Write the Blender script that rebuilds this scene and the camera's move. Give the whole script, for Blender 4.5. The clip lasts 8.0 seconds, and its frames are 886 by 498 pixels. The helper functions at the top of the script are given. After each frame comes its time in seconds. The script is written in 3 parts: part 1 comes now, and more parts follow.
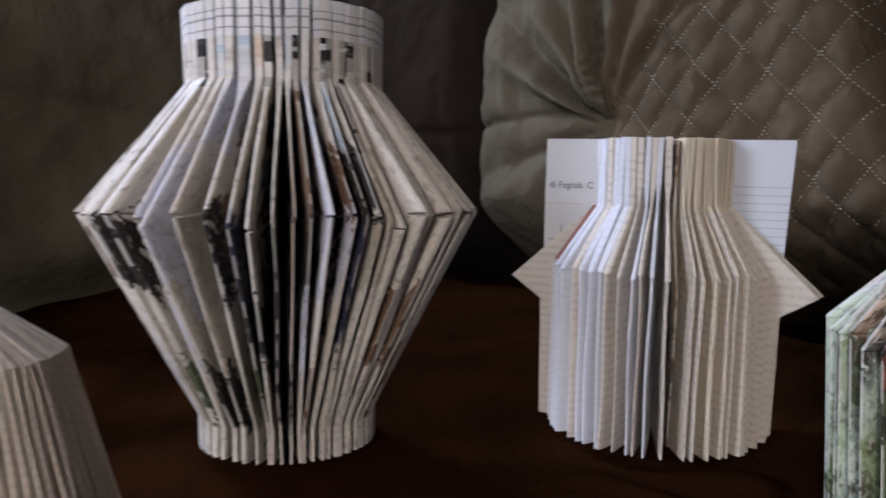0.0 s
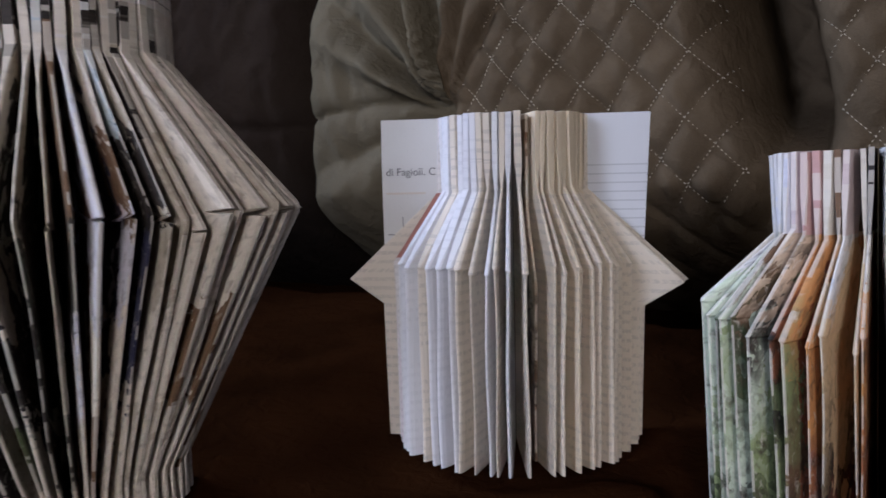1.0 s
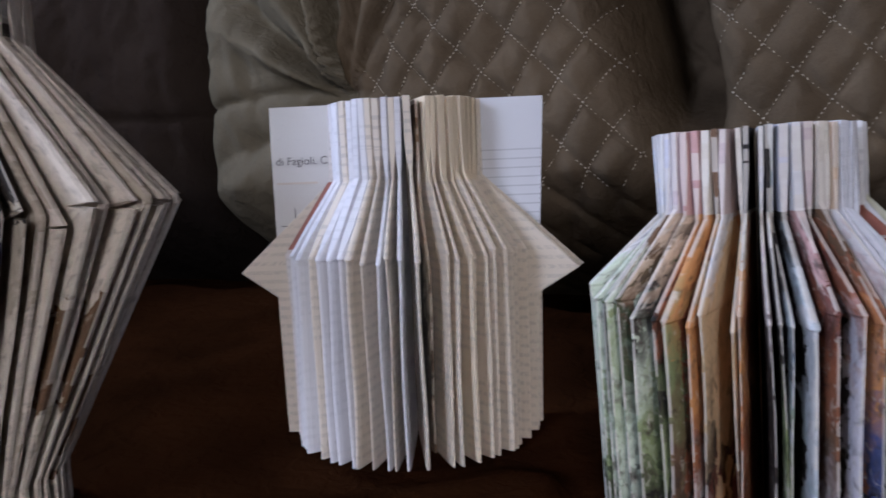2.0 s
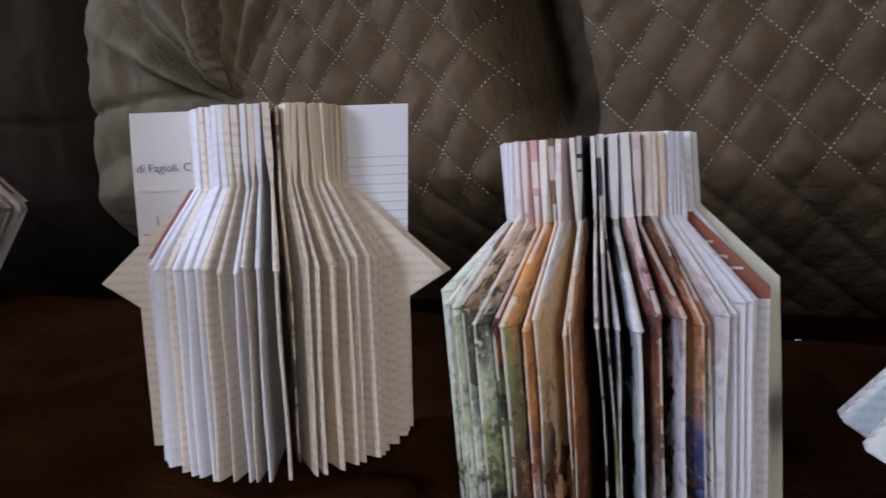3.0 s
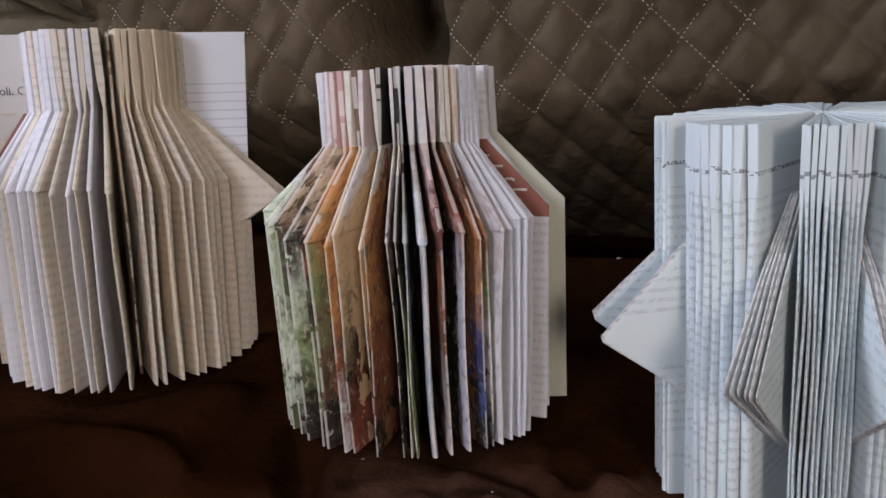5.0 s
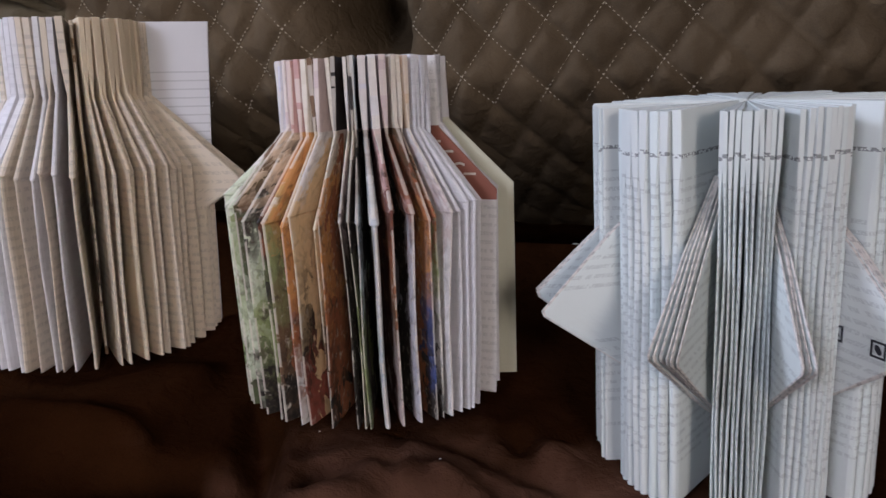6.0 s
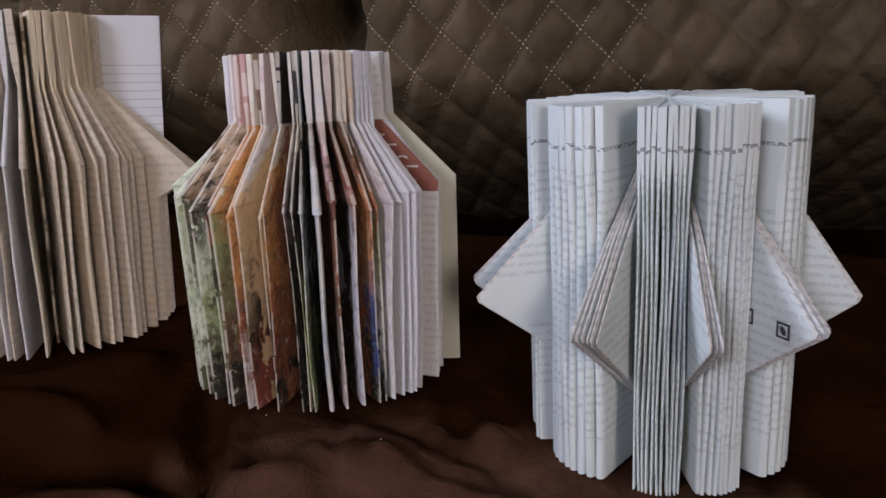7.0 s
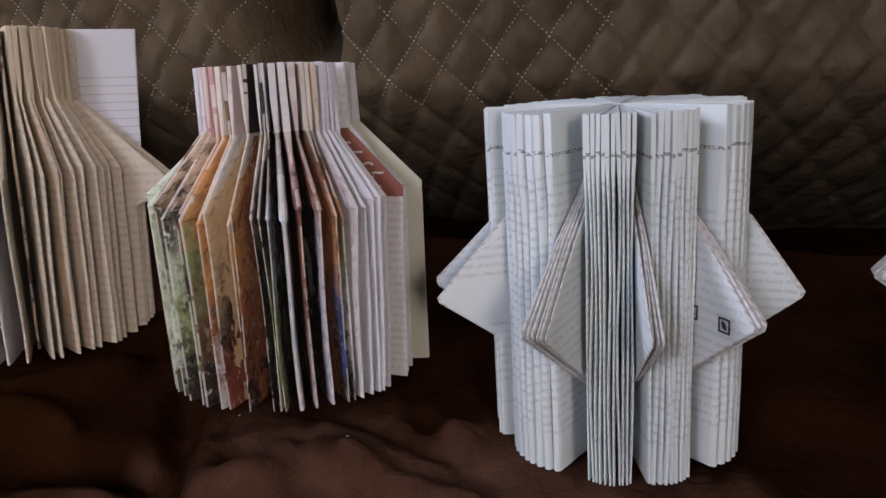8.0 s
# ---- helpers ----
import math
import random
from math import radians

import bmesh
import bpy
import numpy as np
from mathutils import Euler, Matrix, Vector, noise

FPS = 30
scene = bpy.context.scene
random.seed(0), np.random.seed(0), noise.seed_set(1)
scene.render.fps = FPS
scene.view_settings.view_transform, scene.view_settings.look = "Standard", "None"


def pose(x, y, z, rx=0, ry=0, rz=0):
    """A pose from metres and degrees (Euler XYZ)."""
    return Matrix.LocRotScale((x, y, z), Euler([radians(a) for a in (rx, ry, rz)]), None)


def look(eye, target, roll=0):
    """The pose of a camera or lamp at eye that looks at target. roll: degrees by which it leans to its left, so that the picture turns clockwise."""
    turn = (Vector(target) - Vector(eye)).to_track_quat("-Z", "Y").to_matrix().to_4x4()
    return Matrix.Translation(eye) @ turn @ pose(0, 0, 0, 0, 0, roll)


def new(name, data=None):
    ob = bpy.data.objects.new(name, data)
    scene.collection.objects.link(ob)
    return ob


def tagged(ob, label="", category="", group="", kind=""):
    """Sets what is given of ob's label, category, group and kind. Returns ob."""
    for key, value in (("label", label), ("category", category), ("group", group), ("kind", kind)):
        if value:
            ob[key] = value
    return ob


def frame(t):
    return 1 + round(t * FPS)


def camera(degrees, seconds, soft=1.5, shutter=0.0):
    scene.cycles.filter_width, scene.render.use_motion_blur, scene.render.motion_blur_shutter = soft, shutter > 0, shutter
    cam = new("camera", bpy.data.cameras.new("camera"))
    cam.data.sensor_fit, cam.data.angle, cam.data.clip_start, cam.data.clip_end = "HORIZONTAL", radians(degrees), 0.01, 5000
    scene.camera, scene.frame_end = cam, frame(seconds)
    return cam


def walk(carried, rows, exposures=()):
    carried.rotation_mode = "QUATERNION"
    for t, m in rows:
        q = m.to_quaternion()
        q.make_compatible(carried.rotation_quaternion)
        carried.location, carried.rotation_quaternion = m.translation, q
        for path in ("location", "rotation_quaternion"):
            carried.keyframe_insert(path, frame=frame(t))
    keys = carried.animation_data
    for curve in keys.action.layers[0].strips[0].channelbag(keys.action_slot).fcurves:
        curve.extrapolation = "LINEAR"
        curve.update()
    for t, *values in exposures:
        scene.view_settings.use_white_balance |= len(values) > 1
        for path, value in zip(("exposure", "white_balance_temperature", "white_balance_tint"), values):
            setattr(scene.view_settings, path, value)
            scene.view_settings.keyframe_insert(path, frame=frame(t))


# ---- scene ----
cam = camera(59.2, 8.0, shutter=0.4)
METRES, EYE, TILT, LEAN, TURN = 0.30, 0.20, 0.0, 0.0, 45.0
ROWS = [
    (0.0, 0.0, 0.0, 0.0, 0.02, -4.66, -0.31),
    (0.5, 0.0368, 0.1714, -0.0351, -6.49, -3.91, 1.65),
    (1.0, 0.0603, 0.2843, -0.0341, -11.18, -4.59, 2.47),
    (1.5, 0.0769, 0.3216, -0.038, -14.02, -5.17, 2.93),
    (2.0, 0.1375, 0.3073, -0.0449, -16.76, -5.56, 3.6),
    (3.5, 0.2934, 0.2259, -0.0509, -25.23, -5.9, 3.12),
    (4.0, 0.3242, 0.1691, -0.0565, -27.43, -7.21, 2.79),
    (4.5, 0.3406, 0.1099, -0.0559, -28.87, -8.89, 2.75),
    (5.0, 0.3528, 0.0652, -0.0568, -29.2, -11.05, 2.74),
    (6.5, 0.3576, -0.0594, -0.0722, -32.16, -11.75, 2.17),
    (7.0, 0.3681, -0.098, -0.0713, -33.15, -11.97, 1.95),
    (7.5, 0.3817, -0.1456, -0.0657, -33.56, -11.82, 2.17),
    (8.0, 0.3901, -0.1771, -0.0635, -33.66, -11.73, 2.63),
]
walk(cam, [(t, pose(0, 0, EYE, TILT, LEAN, TURN) @ pose(METRES * x, METRES * y, METRES * z, 90 + pitch, roll, yaw)) for t, x, y, z, yaw, pitch, roll in ROWS],
     exposures=[(0.0, 1.28, 5650, 16), (1.5, 1.14, 5500, 17), (2.2, 1.24, 5450, 18), (4.0, 1.23, 6050, 17), (8.0, 1.08, 6250, 22)])

# ---- world and light ----
world = bpy.data.worlds.new("world")
scene.world = world
world.use_nodes = True
sky = world.node_tree.nodes.new("ShaderNodeTexSky")
sky.sky_type, sky.sun_disc = "NISHITA", False
sky.sun_elevation, sky.sun_rotation = radians(35), radians(200)
world.node_tree.links.new(sky.outputs["Color"], world.node_tree.nodes["Background"].inputs["Color"])
world.node_tree.nodes["Background"].inputs["Strength"].default_value = 0.06


def window_light(name, eye, target, width, height, watts, colour, spread=180):
    data = bpy.data.lights.new(name, "AREA")
    data.shape, data.size, data.size_y, data.energy, data.color = "RECTANGLE", width, height, watts, colour
    data.spread = radians(spread)
    lamp = new(name, data)
    lamp.matrix_world = look(eye, target)
    return lamp


window_light("window_light", (-0.80, -2.18, 1.05), (-0.2, 0.5, 0.12), 0.75, 0.7, 18.0, (0.84, 0.89, 1.0))
window_light("side_window_light", (-2.28, 0.1, 1.45), (0.0, 0.45, 0.12), 0.8, 0.6, 25.0, (0.77, 0.86, 1.0))
window_light("warm_window_light", (1.25, -2.18, 0.75), (-0.50, 0.25, 0.15), 0.55, 0.8, 2.4, (1.0, 0.90, 0.78), 60)


# ---- materials ----
class Nodes:
    """Short names for the nodes of one material."""

    def __init__(self, name, rough=0.8):
        self.mat = bpy.data.materials.new(name)
        self.mat.use_nodes = True
        self.tree = self.mat.node_tree
        self.bsdf = self.tree.nodes["Principled BSDF"]
        self.bsdf.inputs["Roughness"].default_value = rough
        self.bsdf.inputs["Specular IOR Level"].default_value = 0.25

    def put(self, socket, value):
        if isinstance(value, bpy.types.NodeSocket):
            self.tree.links.new(value, socket)
        else:
            socket.default_value = value

    def math(self, op, a, b=0.0, c=0.0):
        n = self.tree.nodes.new("ShaderNodeMath")
        n.operation = op
        for s, v in zip(n.inputs, (a, b, c)):
            self.put(s, v)
        return n.outputs[0]

    def uv(self):
        n = self.tree.nodes.new("ShaderNodeSeparateXYZ")
        self.tree.links.new(self.tree.nodes.new("ShaderNodeUVMap").outputs[0], n.inputs[0])
        return n.outputs[0], n.outputs[1]

    def place(self):
        return self.tree.nodes.new("ShaderNodeTexCoord").outputs["Object"]

    def vector(self, x, y, z=0.0):
        n = self.tree.nodes.new("ShaderNodeCombineXYZ")
        for s, v in zip(n.inputs, (x, y, z)):
            self.put(s, v)
        return n.outputs[0]

    def noise(self, where, scale, detail=3.0, warp=0.0):
        n = self.tree.nodes.new("ShaderNodeTexNoise")
        self.put(n.inputs["Vector"], where)
        n.inputs["Scale"].default_value, n.inputs["Detail"].default_value, n.inputs["Distortion"].default_value = scale, detail, warp
        return n.outputs[0]

    def cells(self, where, scale):
        n = self.tree.nodes.new("ShaderNodeTexVoronoi")
        self.put(n.inputs["Vector"], where)
        n.inputs["Scale"].default_value = scale
        out = self.tree.nodes.new("ShaderNodeSeparateColor")
        self.tree.links.new(n.outputs["Color"], out.inputs[0])
        return out.outputs[0]

    def chance(self):
        return self.tree.nodes.new("ShaderNodeObjectInfo").outputs["Random"]

    def mix(self, f, a, b):
        n = self.tree.nodes.new("ShaderNodeMix")
        n.data_type = "RGBA"
        self.put(n.inputs[0], f)
        for s, v in ((n.inputs[6], a), (n.inputs[7], b)):
            self.put(s, v if isinstance(v, bpy.types.NodeSocket) else (*v, 1.0))
        return n.outputs[2]

    def ramp(self, f, stops, how="LINEAR"):
        n = self.tree.nodes.new("ShaderNodeValToRGB")
        n.color_ramp.interpolation = how
        e = n.color_ramp.elements
        while len(e) < len(stops):
            e.new(0.5)
        for el, (at, colour) in zip(e, stops):
            el.position, el.color = at, (*colour, 1.0)
        self.put(n.inputs[0], f)
        return n.outputs[0]

    def bump(self, height, distance, strength=1.0):
        n = self.tree.nodes.new("ShaderNodeBump")
        n.inputs["Distance"].default_value, n.inputs["Strength"].default_value = distance, strength
        self.put(n.inputs["Height"], height)
        self.tree.links.new(n.outputs[0], self.bsdf.inputs["Normal"])

    def glow_through(self, colour, share):
        """Thin paper: lets a share of the light through."""
        t = self.tree.nodes.new("ShaderNodeBsdfTranslucent")
        self.put(t.inputs["Color"], colour)
        m = self.tree.nodes.new("ShaderNodeMixShader")
        m.inputs[0].default_value = share
        self.tree.links.new(self.bsdf.outputs[0], m.inputs[1])
        self.tree.links.new(t.outputs[0], m.inputs[2])
        self.tree.links.new(m.outputs[0], self.tree.nodes["Material Output"].inputs["Surface"])

    def done(self, colour):
        self.put(self.bsdf.inputs["Base Color"], colour if isinstance(colour, bpy.types.NodeSocket) else (*colour, 1.0))
        return self.mat


def text_mask(n, pitch, fill, low=-1.0, high=1.0, seed=0.0):
    """Rows of unreadable print on a leaf, as dark dashes: 1 where there is ink."""
    u, v = n.uv()
    rnd = n.chance()
    row = n.math("DIVIDE", n.math("ADD", v, n.math("MULTIPLY", rnd, 0.01)), pitch)
    line = n.math("LESS_THAN", n.math("FRACT", row), 0.42 if fill < 0.9 else 0.17)
    step = n.math("FLOOR", row)
    page = n.math("MULTIPLY_ADD", rnd, 40.0, seed)
    strokes = n.noise(n.vector(n.math("MULTIPLY", u, 1700.0), n.math("MULTIPLY", row, 3.1), page), 1.0, 1.0)
    gaps = n.noise(n.vector(n.math("MULTIPLY", u, 420.0), n.math("MULTIPLY", step, 3.7), page), 1.0, 0.0)
    words = n.math("MULTIPLY", n.math("GREATER_THAN", strokes, 0.95 - fill), n.math("GREATER_THAN", gaps, 0.38))
    if fill >= 0.9:
        words = 1.0
    para = n.noise(n.vector(n.math("MULTIPLY", step, 0.13), n.math("MULTIPLY_ADD", rnd, 31.0, seed)), 1.0, 1.0)
    ink = n.math("MULTIPLY", n.math("MULTIPLY", line, words), n.math("GREATER_THAN", para, 0.38 if fill < 0.9 else 0.05))
    inside = n.math("MULTIPLY", n.math("GREATER_THAN", v, low), n.math("LESS_THAN", v, high))
    return n.math("MULTIPLY", ink, inside)


def paper(name, light, dark, pitch=0.0052, fill=0.55, ink=0.5, low=-1.0, high=1.0, tint=None, head=None, cap=None):
    n = Nodes(name, 0.72)
    u, v = n.uv()
    rnd = n.chance()
    where = n.vector(u, v, n.math("MULTIPLY", rnd, 9.0))
    base = n.mix(n.noise(where, 28.0, 4.0), dark, light)
    base = n.mix(n.math("MULTIPLY", n.math("FRACT", n.math("MULTIPLY", rnd, 5.3)), 0.35), base, (0.66, 0.62, 0.58))
    if tint:
        base = n.mix(n.math("MULTIPLY", n.math("GREATER_THAN", n.noise(where, 11.0, 1.0), 0.56), 0.5), base, tint)
    mask = n.math("MULTIPLY", text_mask(n, pitch, fill, low, high), ink)
    colour = n.mix(mask, base, (0.10, 0.10, 0.11))
    if cap:
        colour = n.mix(n.math("MULTIPLY", n.math("GREATER_THAN", v, cap[0]), n.math("LESS_THAN", v, cap[2])), colour, cap[1])
    if head:
        band = n.math("MULTIPLY", n.math("LESS_THAN", n.math("ABSOLUTE", n.math("SUBTRACT", v, n.math("MULTIPLY_ADD", rnd, 0.0026, head - 0.0013))), 0.0009),
                      n.math("GREATER_THAN", n.noise(n.place(), 620.0, 1.0), 0.47))
        colour = n.mix(n.math("MULTIPLY", band, 0.65), colour, (0.05, 0.05, 0.06))
    n.bump(n.noise(where, 160.0, 3.0), 0.0004, 0.5)
    n.glow_through(colour, 0.25)
    return n.done(colour)


INKS_AND_SHADES = {
    "w": (0.70, 0.68, 0.67), "c": (0.65, 0.58, 0.48), "l": (0.61, 0.59, 0.63), "i": (0.60, 0.66, 0.50), "d": (0.47, 0.41, 0.32),
    "t": (0.62, 0.47, 0.33), "p": (0.60, 0.49, 0.47), "q": (0.50, 0.29, 0.26), "h": (0.69, 0.51, 0.30), "o": (0.62, 0.29, 0.10),
    "r": (0.33, 0.11, 0.05), "R": (0.27, 0.07, 0.05), "m": (0.12, 0.035, 0.025), "u": (0.15, 0.085, 0.045), "g": (0.25, 0.30, 0.13),
    "G": (0.055, 0.075, 0.03), "e": (0.46, 0.52, 0.55), "b": (0.06, 0.09, 0.24), "n": (0.012, 0.016, 0.045), "k": (0.008, 0.007, 0.007)}


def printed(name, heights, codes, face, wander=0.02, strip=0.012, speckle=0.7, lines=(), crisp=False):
    """A colour-printed leaf: one ink for each stretch of height from the foot up, with uneven borders, and another
    colour on the face further than strip from the fold, where dark ones hold print and painted gap shade. lines:
    heights of thin dark rules."""
    n = Nodes(name, 0.62)
    u, v = n.uv()
    rnd = n.chance()
    where = n.vector(n.math("MULTIPLY", u, 1.4), v, n.math("MULTIPLY", rnd, 7.0))
    coarse, fine = n.noise(where, 75.0, 2.0, 0.4), n.noise(where, 260.0, 3.0, 0.3)
    bend = n.noise(where, 150.0, 3.0)
    patch = n.cells(n.vector(n.math("MULTIPLY_ADD", bend, 0.022, n.math("MULTIPLY", u, 1.4)), n.math("MULTIPLY_ADD", coarse, 0.030, v), n.math("MULTIPLY", rnd, 7.0)), 110.0)
    stray = n.math("ADD", n.math("MULTIPLY_ADD", coarse, 1.6, -0.8), n.math("MULTIPLY_ADD", fine, 1.0, -0.5))
    stray = n.math("ADD", stray, n.math("MULTIPLY_ADD", patch, 1.5, -0.75))
    body = n.math("LESS_THAN", v, heights[-1] - 0.004)
    at = n.math("MULTIPLY_ADD", n.math("MULTIPLY", stray, body), wander, v)
    top = 0.35
    middles = [(a + b) / 2 for a, b in zip(heights, heights[1:])]
    stops = zip(heights if crisp else middles, codes)
    colour = n.ramp(n.math("DIVIDE", at, top), [(h / top, INKS_AND_SHADES[c]) for h, c in stops], "CONSTANT" if crisp else "LINEAR")
    colour = n.mix(n.math("GREATER_THAN", v, heights[-1]), colour, INKS_AND_SHADES[codes[-1]])
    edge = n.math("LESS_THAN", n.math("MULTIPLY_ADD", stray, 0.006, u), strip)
    # Dark face colours also paint in the shade deep between the leaves.
    flat = n.mix(n.math("GREATER_THAN", n.noise(where, 45.0, 3.0, 0.5), 0.56), INKS_AND_SHADES[face], colour)
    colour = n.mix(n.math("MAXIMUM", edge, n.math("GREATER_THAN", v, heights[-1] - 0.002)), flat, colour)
    dark = n.math("MINIMUM", n.math("MAXIMUM", n.math("MULTIPLY_ADD", n.noise(where, 140.0, 4.0, 0.6), 4.6, -2.35), 0.0), 1.0)
    pale = n.math("MINIMUM", n.math("MAXIMUM", n.math("MULTIPLY_ADD", n.noise(where, 170.0, 3.0, 0.9), 5.0, -2.95), 0.0), 1.0)
    body = n.math("LESS_THAN", v, heights[-1])
    colour = n.mix(n.math("MULTIPLY", n.math("MULTIPLY", dark, body), speckle), colour, (0.05, 0.035, 0.025))
    colour = n.mix(n.math("MULTIPLY", n.math("MULTIPLY", pale, body), speckle), colour, (0.72, 0.66, 0.56))
    tone = n.mix(0.5, colour, (0.16, 0.12, 0.09))
    colour = n.mix(n.math("MAXIMUM", n.math("MULTIPLY_ADD", fine, 0.8, -0.2), 0.0), colour, tone)
    crease = n.math("MULTIPLY", n.math("LESS_THAN", u, 0.0007), n.math("GREATER_THAN", n.noise(where, 55.0, 2.0), 0.45))
    colour = n.mix(n.math("MULTIPLY", crease, 0.55), colour, (0.66, 0.60, 0.52))
    for height, wide in lines:
        rule = n.math("LESS_THAN", n.math("ABSOLUTE", n.math("SUBTRACT", v, height)), wide)
        colour = n.mix(n.math("MULTIPLY", rule, 0.6), colour, (0.08, 0.07, 0.07))
    n.bump(n.noise(where, 140.0, 2.0), 0.0003, 0.5)
    n.glow_through(colour, 0.12)
    return n.done(colour)


def fabric(name, light, dark, weave=900.0, blotch=9.0, paler_patch=None):
    """Matt cloth or paint: plain diffuse, with blotches, weave and fine creases.
    A stretch mixed towards another colour can be given as (x, y, reach in x, reach in y, colour)."""
    n = Nodes(name, 1.0)
    p = n.place()
    big = n.noise(p, blotch, 4.0, 0.4)
    fine = n.noise(p, weave, 2.0)
    f = n.math("ADD", n.math("MULTIPLY_ADD", big, 1.5, -0.35), n.math("MULTIPLY_ADD", fine, 0.5, -0.25))
    n.bump(n.math("ADD", n.math("MULTIPLY", fine, 0.12), n.noise(p, 70.0, 4.0, 0.6)), 0.0042, 0.7)
    matt = n.tree.nodes.new("ShaderNodeBsdfDiffuse")
    colour = n.mix(f, dark, light)
    if paler_patch:
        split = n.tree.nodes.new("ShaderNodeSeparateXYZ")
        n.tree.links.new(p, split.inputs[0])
        dx = n.math("DIVIDE", n.math("SUBTRACT", split.outputs[0], paler_patch[0]), paler_patch[2])
        dy = n.math("DIVIDE", n.math("SUBTRACT", split.outputs[1], paler_patch[1]), paler_patch[3])
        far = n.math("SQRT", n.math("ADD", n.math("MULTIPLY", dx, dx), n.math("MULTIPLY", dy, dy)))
        patch_mix = n.math("SUBTRACT", 1.5, n.math("ADD", far, n.math("MULTIPLY_ADD", n.noise(p, 16.0, 4.0, 0.8), 1.3, -0.35)))
        patch_mix = n.math("MINIMUM", n.math("MAXIMUM", n.math("MULTIPLY", patch_mix, 2.2), 0.0), 1.0)
        colour = n.mix(n.math("MULTIPLY", patch_mix, n.math("MULTIPLY_ADD", n.noise(p, 48.0, 4.0), 1.1, 0.25)), colour, paler_patch[4])
    n.put(matt.inputs["Color"], colour)
    n.put(matt.inputs["Normal"], n.bsdf.inputs["Normal"].links[0].from_socket)
    n.tree.links.new(matt.outputs[0], n.tree.nodes["Material Output"].inputs["Surface"])
    n.tree.nodes.remove(n.bsdf)
    return n.mat


WHITE = paper("white_paper", (0.731, 0.722, 0.748), (0.670, 0.661, 0.679), pitch=0.0064, fill=0.5, ink=0.09)
PLAIN = paper("plain_white_paper", (0.696, 0.687, 0.679), (0.626, 0.609, 0.583), fill=0.25, ink=0.12)
RULED = paper("ruled_white_paper", (0.731, 0.748, 0.792), (0.679, 0.687, 0.722), pitch=0.0062, fill=0.95, ink=0.24, high=0.200)
TIPPED = paper("cream_fold_edge", (0.722, 0.687, 0.644), (0.679, 0.635, 0.583), pitch=0.0040, fill=0.55, ink=0.35)
PINK = paper("pink_printed_paper", (0.713, 0.644, 0.652), (0.679, 0.574, 0.583), ink=0.2)
CREAM = paper("cream_paper", (0.70, 0.62, 0.50), (0.62, 0.53, 0.41), pitch=0.0064, fill=0.5, ink=0.20)
# Cream leaves of the right side, the warm light's tan put into page and neck.
CREAMWARM = paper("cream_paper_warm_light_tan", (0.69, 0.59, 0.44), (0.61, 0.50, 0.35), pitch=0.0064, fill=0.5, ink=0.22, cap=(0.176, (0.661, 0.557, 0.400), 1.0))
NOVEL = paper("novel_paper", (0.735, 0.800, 0.785), (0.690, 0.750, 0.735), pitch=0.0049, fill=0.50, ink=0.22, low=0.022, high=0.160, head=0.1705)
TAN = paper("tan_paper", (0.90, 0.77, 0.60), (0.82, 0.67, 0.50), ink=0.12)
SEPIA = printed("sepia_picture_page", (0.0, 0.05, 0.08, 0.12, 0.17, 0.225), "ukdtuc", "k", 0.03)
ENDPAPER = paper("green_endpaper", (0.60, 0.60, 0.45), (0.52, 0.51, 0.37), fill=0.2, ink=0.1, cap=(0.166, (0.62, 0.60, 0.60), 1.0))
RUSTCARD = paper("rust_topped_paper", (0.80, 0.79, 0.78), (0.72, 0.70, 0.69), fill=0.5, ink=0.2, cap=(0.119, (0.27, 0.10, 0.07), 0.162))
INK = Nodes("ink", 0.7).done((0.16, 0.15, 0.15))
PALEINK = Nodes("pale_ink", 0.7).done((0.62, 0.55, 0.48))
BLACKINK = Nodes("black_ink", 0.7).done((0.03, 0.03, 0.035))
QUILT = fabric("taupe_quilted_microfibre", (0.122, 0.089, 0.055), (0.056, 0.040, 0.024))
SUEDE = fabric("taupe_suede", (0.130, 0.107, 0.070), (0.060, 0.049, 0.031), blotch=5.0)
BROWN = fabric("dark_brown_cushion_suede", (0.028, 0.020, 0.014), (0.012, 0.008, 0.006), blotch=5.0)
# Dark brown, with a paler ragged patch in front of the books.
SEATCLOTH = fabric("dark_brown_suede", (0.036, 0.0128, 0.0046), (0.003, 0.0011, 0.0004), blotch=6.0, paler_patch=(0.04, 0.34, 0.20, 0.13, (0.078, 0.038, 0.024)))
THREAD = Nodes("pale_thread", 0.8).done((0.40, 0.35, 0.27))
REDTOP = paper("red_cornered_paper", (0.70, 0.66, 0.64), (0.62, 0.58, 0.55), ink=0.15, cap=(0.134, (0.34, 0.15, 0.12), 0.178))
PLASTER = fabric("warm_wall_paint", (0.15, 0.105, 0.07), (0.12, 0.08, 0.055), 300.0, 2.0)
CEILING = fabric("ceiling_paint", (0.30, 0.25, 0.20), (0.27, 0.22, 0.18), 300.0, 2.0)
CARPET = fabric("brown_carpet", (0.10, 0.07, 0.05), (0.07, 0.05, 0.035), 500.0, 3.0)
WOODWHITE = Nodes("white_gloss_paint", 0.4).done((0.75, 0.74, 0.72))


# ---- builders ----
def part(name, bm, material, parent, label=""):
    mesh = bpy.data.meshes.new(name)
    bm.to_mesh(mesh)
    bm.free()
    mesh.materials.append(material)
    ob = new(name, mesh)
    ob.parent = parent
    if label:
        tagged(ob, label)
    return ob


